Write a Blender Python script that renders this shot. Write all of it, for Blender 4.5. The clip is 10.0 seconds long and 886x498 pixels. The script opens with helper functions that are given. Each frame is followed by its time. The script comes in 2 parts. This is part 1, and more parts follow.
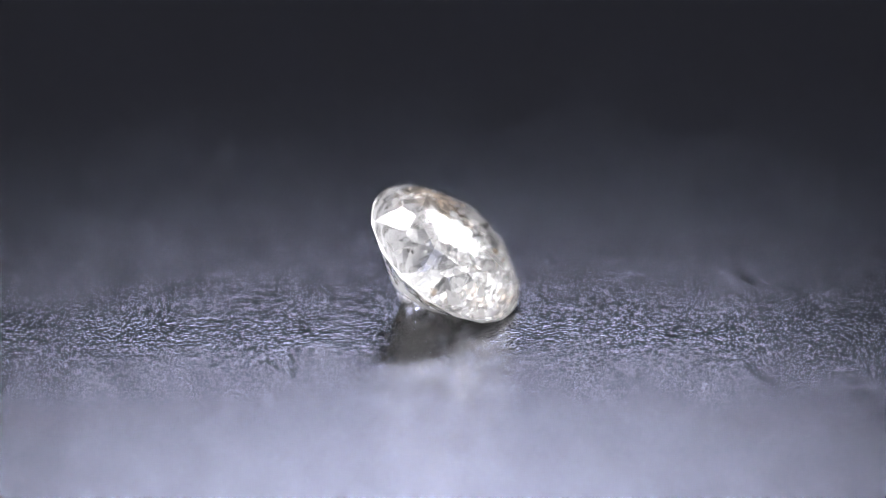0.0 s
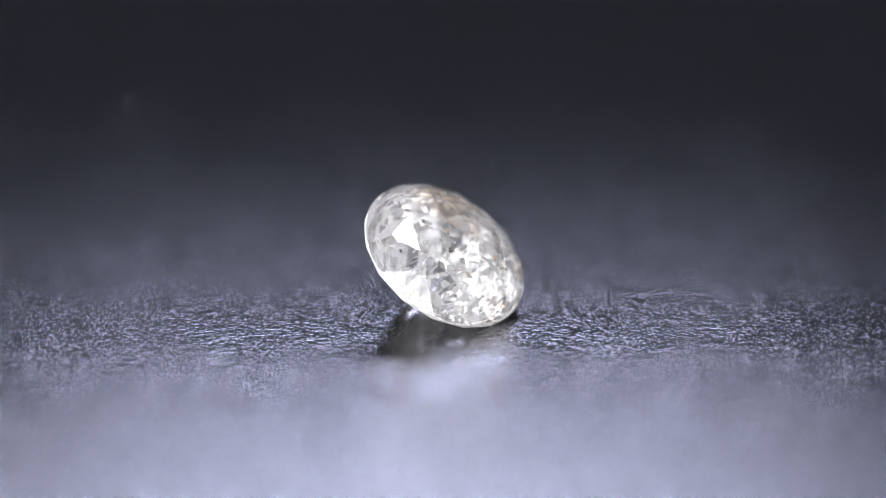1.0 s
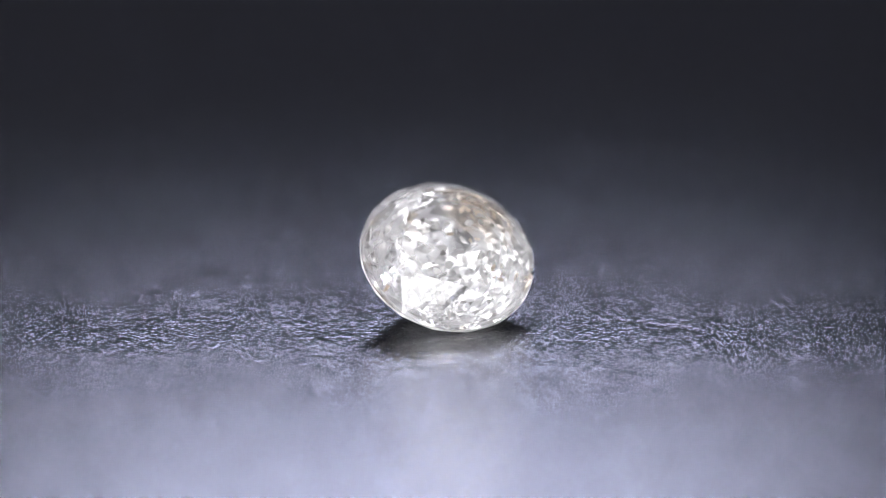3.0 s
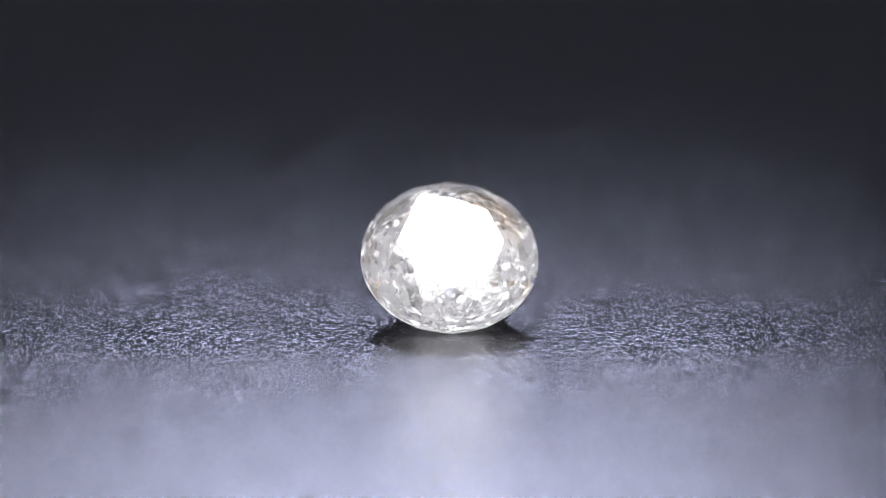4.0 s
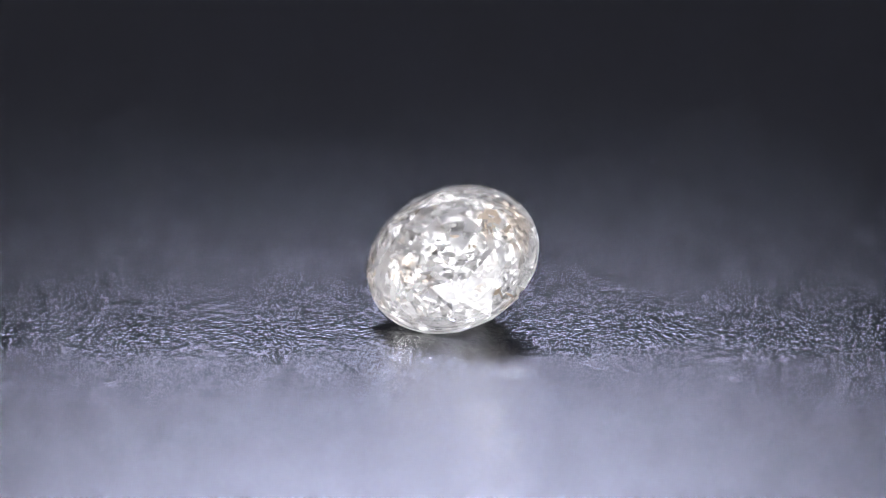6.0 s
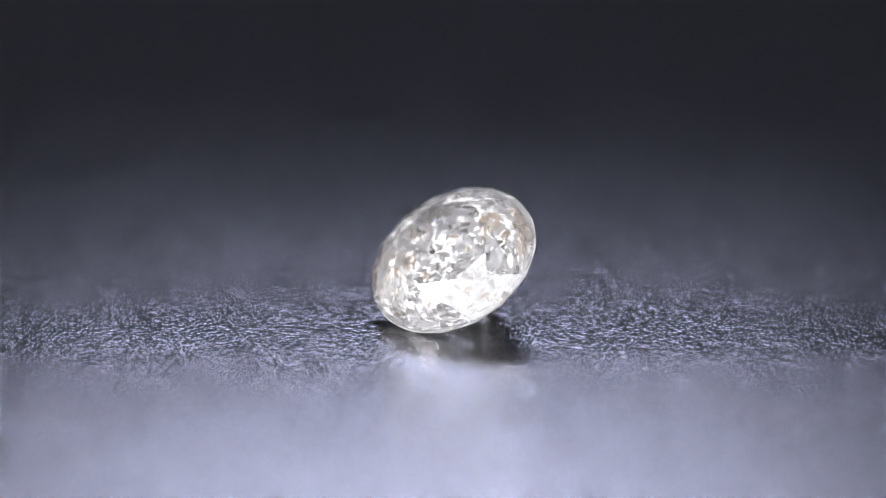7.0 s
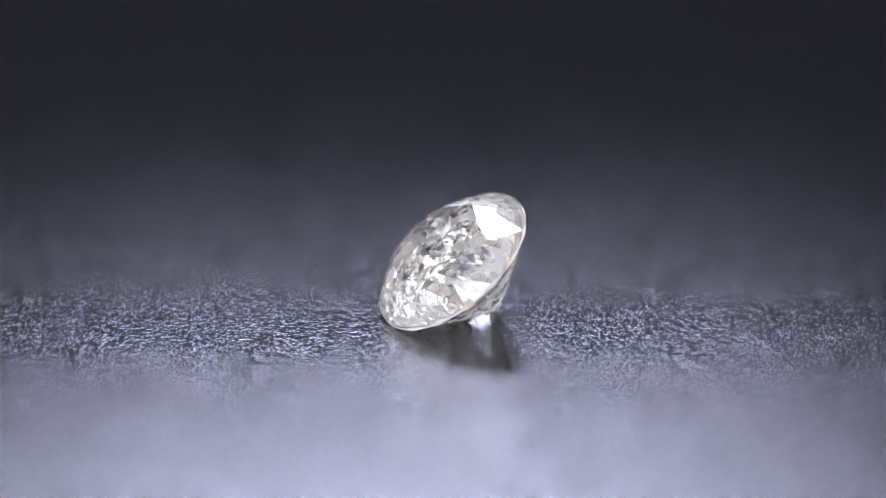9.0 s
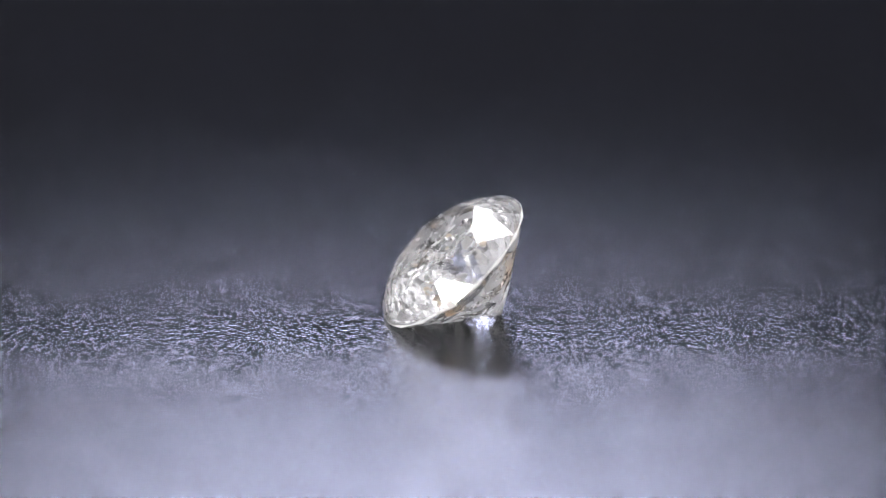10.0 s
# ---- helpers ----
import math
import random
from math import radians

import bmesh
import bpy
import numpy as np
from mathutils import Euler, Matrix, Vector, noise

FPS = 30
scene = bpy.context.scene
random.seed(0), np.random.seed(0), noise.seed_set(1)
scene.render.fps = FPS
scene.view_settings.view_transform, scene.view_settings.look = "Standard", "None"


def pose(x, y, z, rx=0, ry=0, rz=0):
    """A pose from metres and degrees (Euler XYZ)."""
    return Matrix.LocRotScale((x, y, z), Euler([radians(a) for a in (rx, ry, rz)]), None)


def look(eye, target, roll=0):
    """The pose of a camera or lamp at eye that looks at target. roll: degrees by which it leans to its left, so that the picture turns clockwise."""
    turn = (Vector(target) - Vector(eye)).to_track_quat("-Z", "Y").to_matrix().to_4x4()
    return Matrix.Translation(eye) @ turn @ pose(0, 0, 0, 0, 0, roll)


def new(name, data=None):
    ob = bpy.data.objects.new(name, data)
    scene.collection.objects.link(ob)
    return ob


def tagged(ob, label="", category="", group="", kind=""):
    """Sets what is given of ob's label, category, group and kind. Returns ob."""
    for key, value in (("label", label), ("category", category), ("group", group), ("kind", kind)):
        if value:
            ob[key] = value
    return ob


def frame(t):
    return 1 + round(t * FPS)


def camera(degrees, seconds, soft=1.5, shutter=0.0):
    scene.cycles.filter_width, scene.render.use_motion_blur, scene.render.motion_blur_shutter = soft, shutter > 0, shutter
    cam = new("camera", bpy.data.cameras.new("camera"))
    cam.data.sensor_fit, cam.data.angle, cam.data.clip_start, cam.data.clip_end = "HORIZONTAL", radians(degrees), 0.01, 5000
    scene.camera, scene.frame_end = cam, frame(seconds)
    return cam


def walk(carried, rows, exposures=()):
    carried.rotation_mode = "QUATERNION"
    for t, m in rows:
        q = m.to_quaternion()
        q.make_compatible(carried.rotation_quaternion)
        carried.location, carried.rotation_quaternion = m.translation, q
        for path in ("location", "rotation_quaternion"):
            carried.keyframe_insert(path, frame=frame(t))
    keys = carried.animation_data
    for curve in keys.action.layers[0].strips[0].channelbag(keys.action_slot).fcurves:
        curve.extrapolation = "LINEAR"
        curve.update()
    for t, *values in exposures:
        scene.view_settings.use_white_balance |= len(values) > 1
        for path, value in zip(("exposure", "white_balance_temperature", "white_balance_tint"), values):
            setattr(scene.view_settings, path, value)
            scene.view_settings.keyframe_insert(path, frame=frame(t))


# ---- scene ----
# ---- camera ----
MM = 0.001
ANGLE = 10.0                      # macro lens, degrees across the picture
PX = 6.5 * MM / 312               # the stone is 312 of these wide
FL = 784 / math.tan(radians(ANGLE / 2))
DIST = FL * PX                    # lens to the turning axis
PITCH = radians(16.65)
DX, DY = -3.9 / FL, 119.4 / FL
cam = camera(ANGLE, 10.0, soft=1.2)
EYE = Vector((-DX, DY * math.sin(PITCH) - math.cos(PITCH), DY * math.cos(PITCH) + math.sin(PITCH))) * DIST
STAND = Matrix.Translation(EYE) @ pose(0, 0, 0, 90 - math.degrees(PITCH), 0, 0)
walk(cam, [(0.0, STAND), (10.0, STAND)])
cam.data.dof.use_dof = True
cam.data.dof.focus_distance = 0.185
cam.data.dof.aperture_fstop = 23.0

# ---- world, lights, exposure ----
world = bpy.data.worlds.new("dark_studio")
world.use_nodes = True
world.node_tree.nodes["Background"].inputs[0].default_value = (0.55, 0.6, 0.75, 1)
world.node_tree.nodes["Background"].inputs[1].default_value = 0.02
scene.world = world
scene.view_settings.exposure = 0.0


def area(name, eye, target, sx, sy, watts, colour):
    lamp = bpy.data.lights.new(name, "AREA")
    lamp.shape, lamp.size, lamp.size_y, lamp.energy, lamp.color = "RECTANGLE", sx, sy, watts, colour
    ob = new(name, lamp)
    ob.matrix_world = look(eye, target)
    return ob


# flat lamps: place, aim, width, height
# side fill, out of view: added to brighten the stone and its sparkles
FRONT_FILL = ((-0.31, -0.17, 0.21), (0.0, 0.0, 0.0), 0.05, 0.045)
# broad fill behind the camera, added so the stone returns white
FILL = ((-0.02, -0.36, 0.27), (0.0, 0.0, 0.0), 0.44, 0.34)
BACK = ((-0.002, 0.11, 0.088), (0.0, -0.01, 0.0), 0.050, 0.022)
OVER = ((0.02, 0.125, 0.33), (0.0, 0.0, 0.0), 0.15, 0.04)
REAR = ((-0.06, 0.24, 0.25), (0.0, 0.0, 0.0), 0.05, 0.09)
TOP = ((0.034, -0.042, 0.33), (0.0, 0.0, 0.0), 0.058, 0.060)
# small round bulbs: place, diameter
BULBS = (((0.164, 0.022, 0.33), 0.028), ((0.230, 0.1055, 0.33), 0.024), ((0.370, 0.3854, 0.33), 0.012), ((0.338, -0.047, 0.33), 0.035))
WHITE, BLUE = (0.99, 0.98, 1.0), (0.68, 0.72, 1.0)
area("front_fill", *FRONT_FILL, 7.0, WHITE)
area("fill_light", *FILL, 1.5, WHITE)
area("back_light", *BACK, 0.18, BLUE)
area("over_light", *OVER, 0.35, WHITE)
area("rear_light", *REAR, 0.08, WHITE)
area("top_light", *TOP, 1.2, WHITE)
for at, wide in BULBS:
    bulb = area("bulb_light", at, (0.0, 0.0, 0.0), wide, wide, 400 * wide ** 2, WHITE)
    bulb.data.shape = "DISK"

# ---- materials ----


def material(name):
    m = bpy.data.materials.new(name)
    m.use_nodes = True
    nt = m.node_tree
    return m, nt, nt.nodes["Principled BSDF"], nt.nodes["Material Output"]


def node(nt, kind, **inputs):
    n = nt.nodes.new(kind)
    for key, value in inputs.items():
        n.inputs[key.replace("_", " ")].default_value = value
    return n


def ramp(nt, src, *stops):
    r = nt.nodes.new("ShaderNodeValToRGB")
    el = r.color_ramp.elements
    while len(el) < len(stops):
        el.new(0.5)
    for e, (at, c) in zip(el, stops):
        e.position, e.color = at, (c, c, c, 1) if isinstance(c, (int, float)) else (*c, 1)
    nt.links.new(src, r.inputs[0])
    return r.outputs[0]


def grained_black():
    """Black grained vinyl: glossy pebbles less than 0.1 mm wide, worn and dusty at a larger scale."""
    m, nt, bsdf, out = material("grained_black_vinyl")
    co = nt.nodes.new("ShaderNodeTexCoord").outputs["Object"]
    bead = node(nt, "ShaderNodeTexVoronoi", Scale=1 / (0.13 * MM), Randomness=0.95)
    nt.links.new(co, bead.inputs["Vector"])
    fine = node(nt, "ShaderNodeTexNoise", Scale=1 / (0.2 * MM), Detail=2.0, Roughness=0.6)
    nt.links.new(co, fine.inputs["Vector"])
    dome = node(nt, "ShaderNodeMath")
    dome.operation = "MULTIPLY"
    nt.links.new(bead.outputs["Distance"], dome.inputs[0])
    nt.links.new(bead.outputs["Distance"], dome.inputs[1])
    rough = node(nt, "ShaderNodeMath")
    rough.operation = "MULTIPLY_ADD"
    nt.links.new(fine.outputs["Fac"], rough.inputs[0])
    rough.inputs[1].default_value = -0.3
    nt.links.new(dome.outputs[0], rough.inputs[2])
    wide = node(nt, "ShaderNodeTexNoise", Scale=1 / (3.0 * MM), Detail=4.0, Roughness=0.55)
    nt.links.new(co, wide.inputs["Vector"])
    bump = node(nt, "ShaderNodeBump", Strength=1.0, Distance=0.018 * MM)
    bump.invert = True
    nt.links.new(rough.outputs[0], bump.inputs["Height"])
    nt.links.new(bump.outputs[0], bsdf.inputs["Normal"])
    nt.links.new(ramp(nt, wide.outputs["Fac"], (0.3, (0.0005, 0.0006, 0.0014)), (0.7, (0.0010, 0.0012, 0.0026))), bsdf.inputs["Base Color"])
    nt.links.new(ramp(nt, wide.outputs["Fac"], (0.3, 0.115), (0.7, 0.15)), bsdf.inputs["Roughness"])
    return m


def plain(name, colour, rough, metal=0.0):
    m, nt, bsdf, out = material(name)
    n = node(nt, "ShaderNodeTexNoise", Scale=60.0, Detail=6.0)
    nt.links.new(nt.nodes.new("ShaderNodeTexCoord").outputs["Object"], n.inputs["Vector"])
    nt.links.new(ramp(nt, n.outputs["Fac"], (0.3, tuple(c * 0.85 for c in colour)), (0.7, tuple(c * 1.1 for c in colour))), bsdf.inputs["Base Color"])
    bsdf.inputs["Roughness"].default_value, bsdf.inputs["Metallic"].default_value = rough, metal
    return m


def diamond_material():
    """Clear diamond, faintly clouded and in places tinted brown by inclusions."""
    m, nt, bsdf, out = material("diamond")
    nt.nodes.remove(bsdf)
    co = nt.nodes.new("ShaderNodeTexCoord").outputs["Object"]
    glass = node(nt, "ShaderNodeBsdfGlass", Roughness=0.0, IOR=2.417)
    glass.inputs["Color"].default_value = (0.987, 0.984, 0.988, 1)
    cloud = nt.nodes.new("ShaderNodeBsdfTranslucent")
    cloud.inputs["Color"].default_value = (0.95, 0.93, 0.90, 1)
    n = node(nt, "ShaderNodeTexNoise", Scale=1 / (0.6 * MM), Detail=5.0, Roughness=0.65)
    nt.links.new(co, n.inputs["Vector"])
    mix = nt.nodes.new("ShaderNodeMixShader")
    nt.links.new(ramp(nt, n.outputs["Fac"], (0.58, 0.0), (0.80, 0.03)), mix.inputs[0])
    nt.links.new(glass.outputs[0], mix.inputs[1])
    nt.links.new(cloud.outputs[0], mix.inputs[2])
    nt.links.new(mix.outputs[0], out.inputs["Surface"])
    return m


STAINS = ((-50, 45, -30, 60), (52, 112, -15, 30), (56, 64, -30, 24), (52, -118, -10, 22), (-60, -60, -30, 24))


def crackled_diamond():
    """The lower facets: the same diamond, its inner face broken up by feathers and cleavage steps, stained pale brown in places."""
    m, nt, bsdf, out = material("feathered_diamond")
    nt.nodes.remove(bsdf)
    co = nt.nodes.new("ShaderNodeTexCoord").outputs["Object"]

    def vec(op, a, b=None, c=None):
        v = nt.nodes.new("ShaderNodeVectorMath")
        v.operation = op
        for k, x in enumerate((a, b, c)):
            if x is None:
                continue
            if isinstance(x, (tuple, Vector)):
                v.inputs[k].default_value = x
            else:
                nt.links.new(x, v.inputs[k])
        return v

    stretch = node(nt, "ShaderNodeMapping")
    stretch.inputs["Scale"].default_value, stretch.inputs["Rotation"].default_value = (1.0, 0.55, 1.5), (0.4, 0.7, 0.3)
    nt.links.new(co, stretch.inputs["Vector"])
    normal = nt.nodes.new("ShaderNodeNewGeometry").outputs["Normal"]
    for cell, tilt in ((0.95, 0.26), (0.34, 0.10)):
        cells = node(nt, "ShaderNodeTexVoronoi", Scale=1 / (cell * MM))
        nt.links.new(stretch.outputs[0], cells.inputs["Vector"])
        swing = vec("MULTIPLY_ADD", cells.outputs["Color"], (tilt,) * 3, (-tilt / 2,) * 3)
        normal = vec("ADD", normal, swing.outputs[0]).outputs[0]
    unit = vec("NORMALIZE", normal)

    warp = node(nt, "ShaderNodeTexNoise", Scale=1 / (0.7 * MM), Detail=3.0)
    nt.links.new(co, warp.inputs["Vector"])
    bent = vec("MULTIPLY_ADD", warp.outputs["Color"], (0.9 * MM,) * 3, vec("ADD", co, (-0.45 * MM,) * 3).outputs[0])
    stain = None
    for x, y, z, r in STAINS:
        far = vec("DISTANCE", bent.outputs[0], Vector((x, y, z)) * PX)
        edge = nt.nodes.new("ShaderNodeMapRange")
        edge.inputs["From Min"].default_value, edge.inputs["From Max"].default_value = r * PX * 1.1, r * PX * 0.8
        nt.links.new(far.outputs["Value"], edge.inputs["Value"])
        if stain is None:
            stain = edge.outputs[0]
        else:
            most = nt.nodes.new("ShaderNodeMath")
            most.operation = "MAXIMUM"
            nt.links.new(stain, most.inputs[0])
            nt.links.new(edge.outputs[0], most.inputs[1])
            stain = most.outputs[0]
    tint = ramp(nt, stain, (0.0, (0.99, 0.988, 0.99)), (1.0, (0.86, 0.75, 0.64)))
    glass = node(nt, "ShaderNodeBsdfGlass", Roughness=0.0, IOR=2.417)
    nt.links.new(tint, glass.inputs["Color"])
    nt.links.new(unit.outputs[0], glass.inputs["Normal"])
    cloud = nt.nodes.new("ShaderNodeBsdfTranslucent")
    white = nt.nodes.new("ShaderNodeBsdfDiffuse")
    nt.links.new(tint, cloud.inputs["Color"])
    nt.links.new(tint, white.inputs["Color"])
    both, mix = nt.nodes.new("ShaderNodeMixShader"), nt.nodes.new("ShaderNodeMixShader")
    nt.links.new(cloud.outputs[0], both.inputs[1])
    nt.links.new(white.outputs[0], both.inputs[2])
    shards = node(nt, "ShaderNodeTexVoronoi", Scale=1 / (0.5 * MM))
    nt.links.new(stretch.outputs[0], shards.inputs["Vector"])
    nt.links.new(ramp(nt, shards.outputs["Color"], (0.49, 0.03), (0.59, 0.29)), mix.inputs[0])
    nt.links.new(glass.outputs[0], mix.inputs[1])
    nt.links.new(both.outputs[0], mix.inputs[2])
    nt.links.new(mix.outputs[0], out.inputs["Surface"])
    return m


VINYL = grained_black()
FEATHERED = crackled_diamond()


def cloudy(name, colour, mix_glass, rough):
    """Cloudy matter of the stone: light passes and scatters in it."""
    m, nt, bsdf, out = material(name)
    nt.nodes.remove(bsdf)
    co = nt.nodes.new("ShaderNodeTexCoord").outputs["Object"]
    n = node(nt, "ShaderNodeTexNoise", Scale=1 / (0.25 * MM), Detail=4.0)
    nt.links.new(co, n.inputs["Vector"])
    col = ramp(nt, n.outputs["Fac"], (0.3, tuple(c * 0.8 for c in colour)), (0.7, colour))
    shaders = []
    for kind in ("ShaderNodeBsdfDiffuse", "ShaderNodeBsdfTranslucent"):
        b = nt.nodes.new(kind)
        nt.links.new(col, b.inputs["Color"])
        shaders.append(b.outputs[0])
    glass = node(nt, "ShaderNodeBsdfGlass", Roughness=rough, IOR=2.417)
    a, b = nt.nodes.new("ShaderNodeMixShader"), nt.nodes.new("ShaderNodeMixShader")
    nt.links.new(shaders[0], a.inputs[1])
    nt.links.new(shaders[1], a.inputs[2])
    b.inputs[0].default_value = mix_glass
    nt.links.new(a.outputs[0], b.inputs[1])
    nt.links.new(glass.outputs[0], b.inputs[2])
    nt.links.new(b.outputs[0], out.inputs["Surface"])
    return m


FROSTED = cloudy("frosted_girdle", (0.93, 0.92, 0.90), 0.35, 0.35)
FEATHER = cloudy("feather", (0.95, 0.95, 0.95), 0.0, 0.0)
BROWN = cloudy("brown_stain", (0.88, 0.78, 0.66), 0.0, 0.0)
DARK_FLAKE = plain("dark_flake", (0.05, 0.045, 0.04), 0.3)
DIAMOND = diamond_material()
BLACK_CLOTH = plain("black_cloth", (0.012, 0.012, 0.013), 0.9)
WHITE_CLOTH = plain("white_cloth", (0.80, 0.80, 0.80), 0.9)
BLACK_METAL = plain("black_metal", (0.02, 0.02, 0.02), 0.45, 0.3)
DESK = plain("dark_desk_laminate", (0.04, 0.038, 0.036), 0.5)

# ---- building helpers ----


def mesh_of(name, bm, mat):
    me = bpy.data.meshes.new(name)
    bm.normal_update()
    bm.to_mesh(me)
    bm.free()
    me.materials.append(mat)
    return me


def part(name, bm, mat, parent=None, label=""):
    ob = new(name, mesh_of(name, bm, mat))
    ob.parent = parent
    return tagged(ob, label)


def box_bm(x0, y0, z0, x1, y1, z1, bevel=0.0):
    bm = bmesh.new()
    bmesh.ops.create_cube(bm, size=1)
    for v in bm.verts:
        v.co = Vector(((x0, x1)[v.co.x > 0], (y0, y1)[v.co.y > 0], (z0, z1)[v.co.z > 0]))
    if bevel:
        bmesh.ops.bevel(bm, geom=bm.edges[:], offset=bevel, segments=2, affect="EDGES")
    return bm


def disc_bm(radius, z0, z1, bevel, sides=96):
    """A turned disc with a rounded rim."""
    bm = bmesh.new()
    prof = [(radius - bevel, z0), (radius, z0 + bevel), (radius, z1 - bevel), (radius - 0.3 * bevel, z1 - 0.3 * bevel), (radius - bevel, z1)]
    rings = []
    for r, z in prof:
        rings.append([bm.verts.new((r * math.cos(2 * math.pi * i / sides), r * math.sin(2 * math.pi * i / sides), z)) for i in range(sides)])
    for a, b in zip(rings, rings[1:]):
        for i in range(sides):
            j = (i + 1) % sides
            bm.faces.new((a[i], a[j], b[j], b[i]))
    bm.faces.new(rings[-1])
    bm.faces.new(reversed(rings[0]))
    return bm


# ---- the added tent ----
def room():
    """An added, unseen tent on a black desk, to shape the light: white cloth at the sides and above, black behind the
    subject.
    """
    s, t, h, low = 0.50, 0.004, 0.46, -0.025
    white, black = "added white cloth wall, unseen, that reflects light onto the stone", "added black cloth wall, unseen, that keeps the vinyl's reflection dark"
    for name, b, mat, label in (("wall_north", (-s, s, low, s, s + t, h), BLACK_CLOTH, black), ("wall_south", (-s, -s - t, low, s, -s, h), WHITE_CLOTH, white),
                                ("wall_east", (s, -s, low, s + t, s, h), WHITE_CLOTH, white), ("wall_west", (-s - t, -s, low, -s, s, h), WHITE_CLOTH, white)):
        tagged(part(name, box_bm(*b), mat), label, "tent wall", kind="structure")
    tagged(part("floor", box_bm(-s, -s, low - 0.03, s, s, low), DESK), "dark matt desktop under the turntable", "desktop", kind="structure")
    tagged(part("ceiling", box_bm(-s, -s, h, s, s, h + t), WHITE_CLOTH), "added white cloth roof, unseen, that reflects light down", "tent roof", kind="structure")


def pebbles(x, y, cell, seed):
    """Domes round jittered points, one in each cell, of uneven height: 0 in the seams to about 1."""
    rng = np.random.RandomState(seed)
    n = 512
    jx, jy, tall = rng.rand(n, n), rng.rand(n, n), 0.45 + 0.55 * rng.rand(n, n)
    u, v = x / cell, y / cell
    iu, iv = np.floor(u).astype(int), np.floor(v).astype(int)
    top = np.zeros(u.shape)
    for a in (-1, 0, 1):
        for b in (-1, 0, 1):
            p, q = iu + a, iv + b
            d = (p + jx[p % n, q % n] - u) ** 2 + (q + jy[p % n, q % n] - v) ** 2
            top = np.maximum(top, tall[p % n, q % n] * (1 - d / 0.72))
    return top


GRAIN_RADIUS = 23.5 * MM
GRAIN_DEPTH = 0.006 * MM
# grooves pressed into the vinyl: ends in millimetres on the plate, width, depth
SCRATCHES = (((5.6, -3.3), (10.0, -9.6), 0.45, 0.010), ((0.62, -2.9), (0.66, -4.0), 0.16, 0.010),
             ((0.08, -4.3), (0.5, -2.25), 0.12, 0.015), ((0.76, -2.05), (-0.4, -4.6), 0.14, 0.008), ((-0.3, -4.1), (0.2, -2.4), 0.10, 0.015))


def grain_height(x, y, size):
    """Pebbled relief of the vinyl, its tops at about zero."""
    h = pebbles(x, y, 0.33 * MM * size, 8)
    h = (h - 0.9) * GRAIN_DEPTH * size + 0.9 * (size - 1) * 0.2 * GRAIN_DEPTH
    for (ax, ay), (bx, by), wide, deep in SCRATCHES:
        ux, uy = bx - ax, by - ay
        f = ((x / MM - ax) * ux + (y / MM - ay) * uy) / (ux * ux + uy * uy)
        d = np.hypot(x / MM - ax - np.clip(f, 0, 1) * ux, y / MM - ay - np.clip(f, 0, 1) * uy)
        press = np.clip(1 - d / (wide / 2), 0, 1)
        h = h * (1 - 0.7 * np.minimum(press * 3, 1)) - deep * MM * press
    return h


def grain_mesh(name, r0, r1, step, size):
    """A ring of the pebbled sheet as a fine net."""
    n = int(r1 / step) + 1
    g = np.arange(-n, n + 1) * step
    x, y = np.meshgrid(g, g, indexing="ij")
    m = 2 * n + 1
    rr = x ** 2 + y ** 2
    inside = (rr < r1 ** 2) & (rr >= r0 ** 2)
    quad = inside[:-1, :-1] & inside[1:, :-1] & inside[1:, 1:] & inside[:-1, 1:]
    ids = np.arange(m * m).reshape(m, m)
    q = np.stack([ids[:-1, :-1][quad], ids[1:, :-1][quad], ids[1:, 1:][quad], ids[:-1, 1:][quad]], 1)
    used = np.unique(q)
    back = np.full(m * m, -1)
    back[used] = np.arange(len(used))
    px, py = x.ravel()[used], y.ravel()[used]
    co = np.stack([px, py, grain_height(px, py, size)], 1)
    q = back[q]
    me = bpy.data.meshes.new(name)
    me.vertices.add(len(co))
    me.vertices.foreach_set("co", co.ravel())
    me.loops.add(q.size)
    me.loops.foreach_set("vertex_index", q.ravel())
    me.polygons.add(len(q))
    me.polygons.foreach_set("loop_start", np.arange(len(q)) * 4)
    me.polygons.foreach_set("use_smooth", np.ones(len(q), dtype=bool))
    me.update(calc_edges=True)
    me.materials.append(VINYL)
    return me


def turntable():
    t = new("turntable")
    part("base", disc_bm(0.050, -0.025, -0.008, 0.003), BLACK_METAL, t, "low round black base")
    part("plate", disc_bm(0.060, -0.008, -0.00025, 0.0012), BLACK_METAL, t)
    sheet = new("vinyl_sheet", grain_mesh("vinyl_sheet", 0, GRAIN_RADIUS, 0.066 * MM, 1.0))
    border = new("sheet_border", grain_mesh("sheet_border", GRAIN_RADIUS - 0.15 * MM, 0.0595, 0.15 * MM, 1.6))
    sheet.parent = border.parent = t
    tagged(sheet, "finely pebbled black vinyl, faintly scratched")
    tagged(border, "pebbled black vinyl round the rim")
    tagged(t, "round black turntable plate with finely pebbled vinyl top", "turntable")
    return t


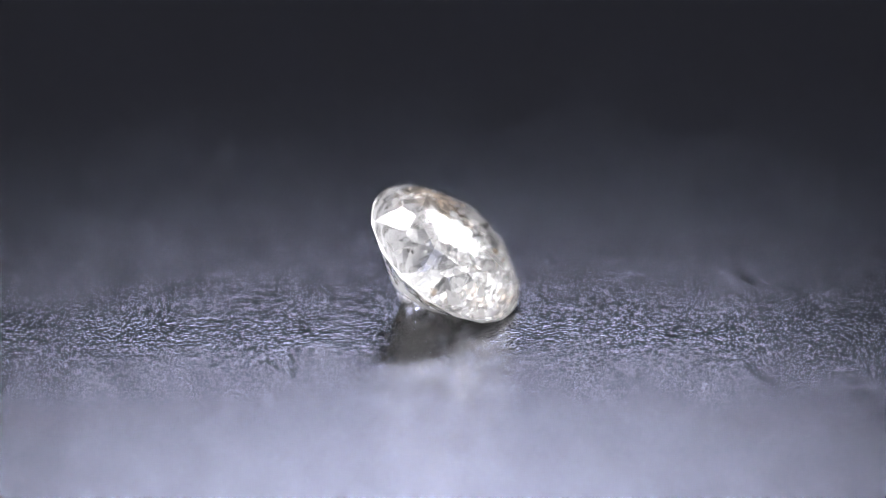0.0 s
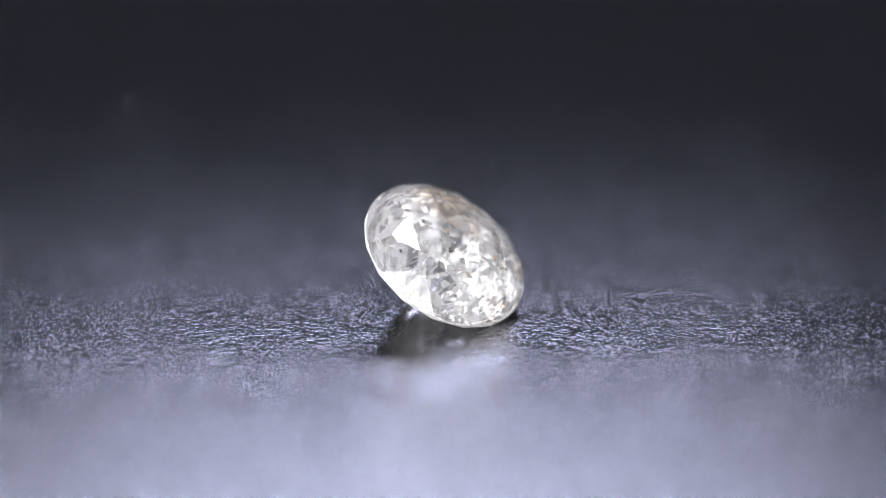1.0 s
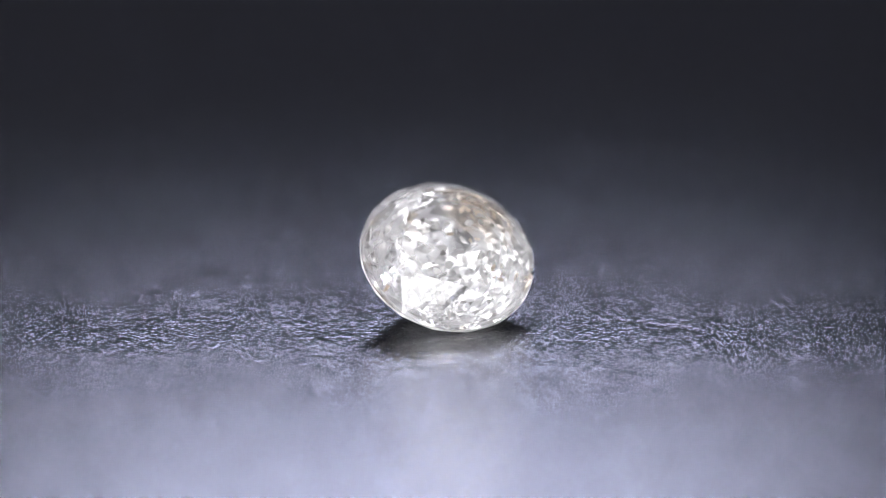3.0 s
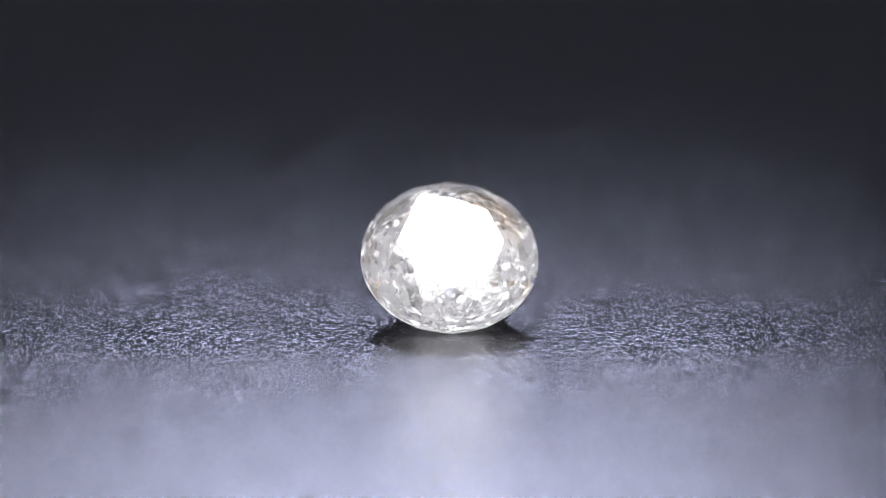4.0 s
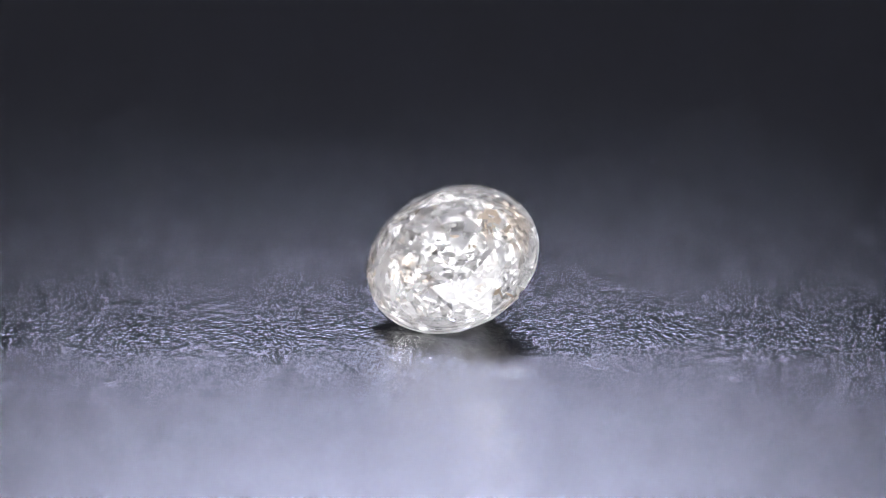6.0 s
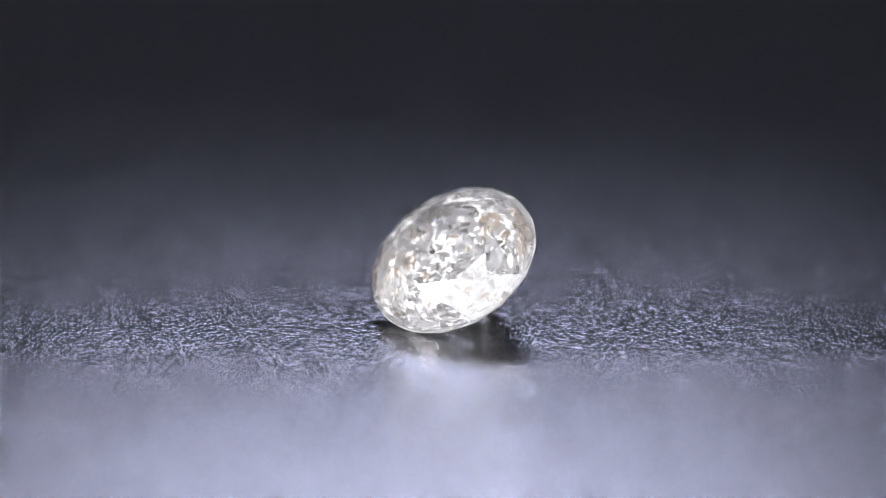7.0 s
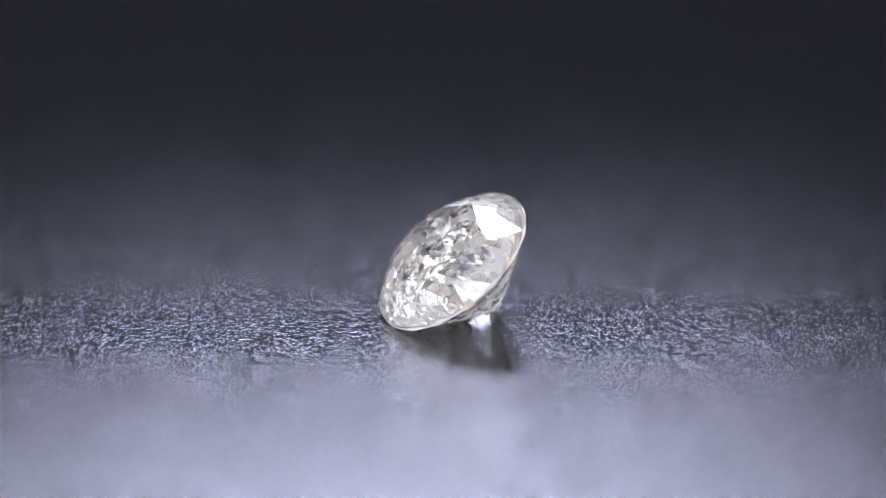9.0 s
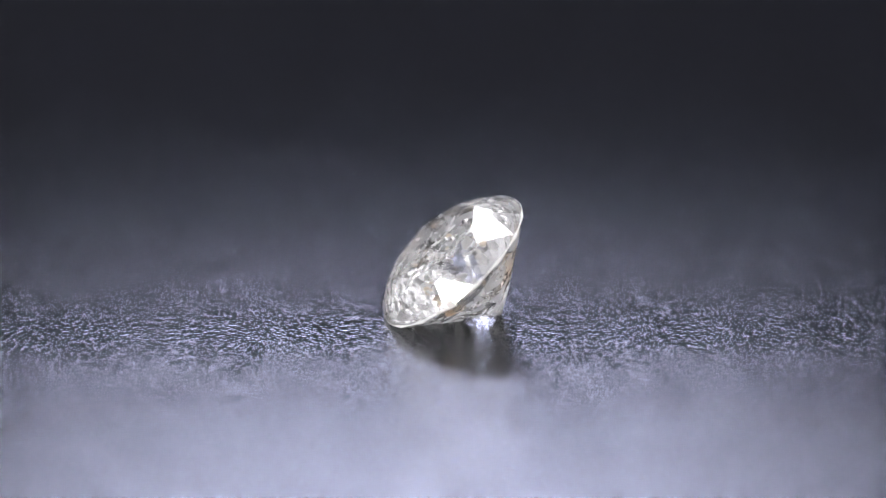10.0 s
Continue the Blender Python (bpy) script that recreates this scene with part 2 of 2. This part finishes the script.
def light_panel(spec, label, stands=False):
    """The housing of a flat lamp: back plate, four rims and a hanger up to the roof, or a bracket, side arm and leg down to the desk."""
    eye, target, sx, sy = spec
    p = new("light_panel")
    p.matrix_world = look(eye, target)
    e = 0.004
    part("back_plate", box_bm(-sx / 2 - e, -sy / 2 - e, 0.003, sx / 2 + e, sy / 2 + e, 0.012, 0.001), BLACK_METAL, p)
    for b in ((-sx / 2 - e, -sy / 2 - e, sx / 2 + e, -sy / 2), (-sx / 2 - e, sy / 2, sx / 2 + e, sy / 2 + e),
              (-sx / 2 - e, -sy / 2, -sx / 2, sy / 2), (sx / 2, -sy / 2, sx / 2 + e, sy / 2)):
        part("rim", box_bm(b[0], b[1], -0.002, b[2], b[3], 0.003), BLACK_METAL, p)
    if stands:
        part("bracket", box_bm(-0.004, -0.004, 0.011, 0.004, 0.004, 0.032, 0.001), BLACK_METAL, p)
        part("arm", box_bm(-0.100, -0.004, 0.026, -0.0042, 0.004, 0.032, 0.001), BLACK_METAL, p)
        leg = part("leg", box_bm(-0.006, -0.006, -0.0249, 0.006, 0.006, 0.006 + eye[2] + 0.016, 0.001), BLACK_METAL, p)
        at = look(eye, target) @ Vector((-0.102, 0, 0.030))
        leg.matrix_basis = look(eye, target).inverted() @ Matrix.Translation((at.x, at.y, 0))
        return tagged(p, label, "light panel")
    hanger = part("hanger", box_bm(-0.006, -0.006, 0, 0.006, 0.006, 0.455 - eye[2], 0.001), BLACK_METAL, p)
    m = look(eye, target)
    hanger.matrix_basis = m.inverted() @ Matrix.Translation(m @ Vector((0, 0, 0.008)))
    return tagged(p, label, "light panel")


def turned_bm(prof, sides=32):
    """A hollow body turned round z from a closed profile of (radius, height)."""
    bm = bmesh.new()
    rows = [[bm.verts.new((r * math.cos(2 * math.pi * i / sides), r * math.sin(2 * math.pi * i / sides), z)) for i in range(sides)] for r, z in prof]
    for a, b in zip(rows, rows[1:] + rows[:1]):
        for i in range(sides):
            k = (i + 1) % sides
            bm.faces.new((a[i], a[k], b[k], b[i]))
    bmesh.ops.remove_doubles(bm, verts=bm.verts[:], dist=1e-6)
    bmesh.ops.recalc_face_normals(bm, faces=bm.faces[:])
    return bm


def downlight(at, wide):
    """The cup of a small round lamp and the thin arm that holds it under the roof."""
    p = new("downlight")
    p.matrix_world = look(at, (0, 0, 0))
    r = wide / 2
    part("cup", turned_bm(((r + 0.001, -0.003), (r + 0.003, -0.003), (r + 0.003, 0.012), (0.4 * r, 0.024), (0.0, 0.024), (0.0, 0.006), (r + 0.001, 0.006))), BLACK_METAL, p)
    bm = bmesh.new()
    bmesh.ops.create_cone(bm, cap_ends=True, segments=16, radius1=0.003, radius2=0.003, depth=0.458 - at[2] - 0.02)
    arm = part("arm", bm, BLACK_METAL, p)
    arm.matrix_basis = look(at, (0, 0, 0)).inverted() @ pose(*(p.matrix_world @ Vector((0, 0, 0.02))).xy, (0.458 + at[2] + 0.02) / 2)
    tagged(p, "small round black downlight hung under the tent roof", "downlight", "downlights under the roof")


# ---- the stone ----
R = 156.5 * PX
GIRDLE = 8.0 * PX
PAV_ANGLE = 40.4
TABLE = 0.60


def brilliant_bm():
    """A round brilliant: a cylinder cut by the planes of the facets; the girdle's upper edge lies at z = 0."""
    bm = bmesh.new()
    bmesh.ops.create_cone(bm, cap_ends=True, segments=96, radius1=R, radius2=R, depth=3 * R)

    def cut(point, normal):
        res = bmesh.ops.bisect_plane(bm, geom=bm.verts[:] + bm.edges[:] + bm.faces[:], dist=1e-9, plane_co=point, plane_no=normal, clear_outer=True)
        edges = [e for e in res["geom_cut"] if isinstance(e, bmesh.types.BMEdge)]
        if len(edges) > 2:
            bmesh.ops.edgeloop_fill(bm, edges=edges)

    def way(az, tilt, up=1):
        a, t = radians(az), radians(tilt)
        return Vector((math.sin(t) * math.cos(a), math.sin(t) * math.sin(a), up * math.cos(t)))

    pav = R * math.tan(radians(PAV_ANGLE))
    crown = 0.295 * R
    wobble = random.Random(4)
    bezel = math.degrees(math.atan(crown / (R * (1 - TABLE))))
    cut(Vector((0, 0, crown)), Vector((0, 0, 1)))
    chord = R * math.cos(radians(11.25))
    for k in range(8):
        a = 45 * k
        cut(Vector((0, 0, -GIRDLE - pav)), way(a, PAV_ANGLE, -1))
        cut(Vector((R * math.cos(radians(a)), R * math.sin(radians(a)), 0)), way(a, bezel + wobble.uniform(-0.4, 0.4)))
        s = a + 22.5
        e = TABLE * R * math.cos(radians(22.5))
        cut(Vector((e * math.cos(radians(s)), e * math.sin(radians(s)), crown)), way(s, 24.0))
        for d in (-11.25, 11.25):
            g = a + d
            foot = Vector((chord * math.cos(radians(g)), chord * math.sin(radians(g)), 0))
            cut(foot, way(g, bezel + 5.5 + wobble.uniform(-0.3, 0.3)))
            cut(foot + Vector((0, 0, -GIRDLE)), way(g, PAV_ANGLE + 1.6, -1))
    bmesh.ops.remove_doubles(bm, verts=bm.verts[:], dist=1e-7)
    bmesh.ops.recalc_face_normals(bm, faces=bm.faces[:])
    return bm


STONE = pose(18.3 * PX, 9.0 * PX, 0, 0, 0, -100.3) @ pose(0, 0, 0, 0, 40.4, 0)
low = (R * math.tan(radians(PAV_ANGLE)) + GIRDLE) * math.cos(radians(40.4))
STONE = Matrix.Translation((0, 0, low)) @ STONE


CHIP_AT = 71.5                    # degrees round the girdle


def chipped(bm):
    """Breaks a small three-cornered chip out of the girdle."""
    stone = new("stone_blank", mesh_of("stone_blank", bm, DIAMOND))
    tool = bmesh.new()
    a = radians(CHIP_AT)
    out, along = Vector((math.cos(a), math.sin(a), 0)), Vector((-math.sin(a), math.cos(a), 0))
    tips = [out * (R - 9 * PX) + along * 3 * PX, out * (R - 4 * PX) - along * 10 * PX, out * (R + 12 * PX) - along * 12 * PX, out * (R + 12 * PX) + along * 14 * PX]
    ring = [[tool.verts.new(p + Vector((0, 0, z))) for p in tips] for z in (-0.17 * R, 0.10 * R)]
    tool.faces.new(ring[1])
    tool.faces.new(reversed(ring[0]))
    for k in range(4):
        tool.faces.new((ring[0][k], ring[0][(k + 1) % 4], ring[1][(k + 1) % 4], ring[1][k]))
    bmesh.ops.recalc_face_normals(tool, faces=tool.faces[:])
    cutter = new("chip_cutter", mesh_of("chip_cutter", tool, DIAMOND))
    mod = stone.modifiers.new("chip", "BOOLEAN")
    mod.operation, mod.object, mod.solver = "DIFFERENCE", cutter, "EXACT"
    me = bpy.data.meshes.new_from_object(stone.evaluated_get(bpy.context.evaluated_depsgraph_get()))
    bm = bmesh.new()
    bm.from_mesh(me)
    for ob in (stone, cutter):
        bpy.data.objects.remove(ob)
    return bm


def some_faces(bm, keep):
    """A copy of a mesh with only the faces that pass."""
    b = bm.copy()
    bmesh.ops.delete(b, geom=[f for f in b.faces if not keep(f)], context="FACES")
    return b


def inside(p, margin):
    """Whether a point lies inside the stone."""
    r = math.hypot(p.x, p.y)
    top = min(0.295 * R, 0.295 * R * (R - r) / (0.4 * R))
    bottom = -GIRDLE - (R - r) * math.tan(radians(PAV_ANGLE))
    return r < R - margin and bottom + margin < p.z < top - margin


def flakes_bm(rng, count, lo, hi, middle, spread, thick=0.06):
    """Thin jagged flakes, each a small bent plate, scattered round a middle inside the stone."""
    bm = bmesh.new()
    made = 0
    for _ in range(count * 30):
        if made == count:
            break
        p = Vector(middle) + Vector([rng.gauss(0, 1) * q for q in spread])
        size = rng.uniform(lo, hi)
        if not inside(p, size * 1.05 + 2 * PX):
            continue
        made += 1
        m = Matrix.Translation(p) @ Euler([rng.uniform(0, 6.3) for _ in range(3)]).to_matrix().to_4x4()
        n = rng.randint(5, 8)
        rim = [(rng.uniform(0.55, 1) * size, 2 * math.pi * (k + rng.uniform(-0.3, 0.3)) / n) for k in range(n)]
        stretch = rng.uniform(0.35, 1)
        up = [bm.verts.new(m @ Vector((r * math.cos(a), stretch * r * math.sin(a), rng.uniform(-0.1, 0.1) * size))) for r, a in rim]
        t = m.to_3x3() @ Vector((0, 0, thick * size))
        down = [bm.verts.new(v.co - t) for v in up]
        top, bot = bm.verts.new(m @ Vector((0, 0, rng.uniform(0, 0.2) * size))), bm.verts.new(m @ Vector((0, 0, -thick * size)))
        for k in range(n):
            q = (k + 1) % n
            bm.faces.new((up[k], up[q], top))
            bm.faces.new((down[q], down[k], bot))
            bm.faces.new((up[k], down[k], down[q], up[q]))
    return bm


TABLE_CURVE = 0.07                # radius of the table's slight polish dome, in metres


def domed(flat):
    """The table facet as a very slightly convex face: rings from its outline to its middle."""
    flat.verts.ensure_lookup_table()
    rim = sorted((v.co.copy() for v in flat.verts), key=lambda p: math.atan2(p.y, p.x))
    flat.free()
    z0, reach = rim[0].z, max(p.xy.length for p in rim)
    line = [a.lerp(b, k / 6) for a, b in zip(rim, rim[1:] + rim[:1]) for k in range(6)]
    bm = bmesh.new()
    rows = []
    for step in range(10):
        f = 1 - step / 10
        rows.append([bm.verts.new((p.x * f, p.y * f, z0 + (1 - f * f) * reach ** 2 / (2 * TABLE_CURVE))) for p in line])
    for a, b in zip(rows, rows[1:]):
        for i in range(len(a)):
            k = (i + 1) % len(a)
            bm.faces.new((a[i], a[k], b[k], b[i]))
    tip = bm.verts.new((0, 0, z0 + reach ** 2 / (2 * TABLE_CURVE)))
    for i in range(len(line)):
        bm.faces.new((rows[-1][i], rows[-1][(i + 1) % len(line)], tip))
    for f in bm.faces:
        f.smooth = True
    return bm


def diamond():
    gem = new("diamond")
    whole = chipped(brilliant_bm())
    whole.normal_update()
    crown = part("crown", some_faces(whole, lambda f: 0.25 < f.normal.z < 0.99), DIAMOND, gem)
    part("table_facet", domed(some_faces(whole, lambda f: f.normal.z >= 0.99)), DIAMOND, crown, "large eight-sided top facet")
    part("girdle", some_faces(whole, lambda f: abs(f.normal.z) <= 0.25), FROSTED, gem, "frosted white girdle with a small chip")
    part("pavilion", some_faces(whole, lambda f: f.normal.z < -0.25), FEATHERED, gem)
    whole.free()
    rng = random.Random(11)
    u = PX
    tagged(part("feathers", flakes_bm(rng, 60, 5 * u, 20 * u, (0, 0, -15 * u), (70 * u, 70 * u, 22 * u)), FEATHER, gem, "white cracks and clouds inside the stone"), kind="stuff")
    for mid, spread, n, lo, hi in (((52 * u, -118 * u, -2 * u), (3 * u, 3 * u, 3 * u), 2, 9 * u, 14 * u), ((-50 * u, 45 * u, 0), (22 * u, 26 * u, 8 * u), 9, 8 * u, 20 * u),
                                   ((52 * u, 112 * u, -8 * u), (5 * u, 12 * u, 4 * u), 4, 8 * u, 16 * u), ((56 * u, 64 * u, -12 * u), (6 * u, 6 * u, 3 * u), 2, 8 * u, 13 * u)):
        part("brown_inclusion", flakes_bm(rng, n, lo, hi, mid, spread), BROWN, gem, "pale brown stain inside the stone")
    # dark-coloured flakes put in for facets that reflect no light
    tagged(part("dark_flakes", flakes_bm(rng, 9, 4 * u, 8 * u, (0, 0, -10 * u), (75 * u, 75 * u, 18 * u), 0.4), DARK_FLAKE, gem, "small dark flakes inside the stone, standing in for dark facets"), kind="stuff")
    tagged(gem, "included round brilliant diamond lying tilted on its lower facets", "diamond")
    return gem


room()
light_panel(TOP, "small flat light panel hung above the turntable")
light_panel(FRONT_FILL, "unseen flat fill panel beside the turntable, added to brighten the stone")
light_panel(FILL, "large unseen fill panel behind the camera, added to whiten the stone")
light_panel(BACK, "low narrow strip light standing behind the turntable", stands=True)
light_panel(OVER, "narrow flat light panel hung above the turntable")
light_panel(REAR, "small upright light panel hung behind the turntable")
for at, wide in BULBS:
    downlight(at, wide)
PLATE = turntable()
GEM = diamond()

# ---- what moves ----
TURN = [(0.0, -70.5), (0.5, -63.3), (1.0, -54.5), (1.5, -47.6), (2.0, -41.5), (2.5, -35.0), (2.7, -32.2), (3.25, -23.9), (3.8, -15.5), (4.0, -12.6),
        (4.5, -6.4), (5.0, 0.0), (5.5, 6.3), (5.7, 9.1), (6.25, 17.1), (6.8, 24.8), (7.0, 27.3), (7.5, 33.5), (8.0, 39.9), (8.5, 46.3), (9.0, 53.0),
        (9.5, 59.4), (10.0, 66.0)]


def motions():
    """The plate turns clockwise, seen from above, and carries the stone, which settles by a quarter of a millimetre at first."""
    walk(PLATE, [(t, pose(0, 0, 0, 0, 0, -a)) for t, a in TURN])
    slip = {0.0: (12.9, 20), 0.5: (9, 13), 1.0: (4.9, 7), 1.5: (2, 3), 9.5: (1.6, 2), 10.0: (2.7, 4)}
    rows = []
    for t, a in TURN:
        dx, dy = slip.get(t, (0, 0))
        rows.append((t, Matrix.Translation((dx * PX, dy * PX, 0)) @ pose(0, 0, 0, 0, 0, -a) @ STONE))
    walk(GEM, rows)


motions()
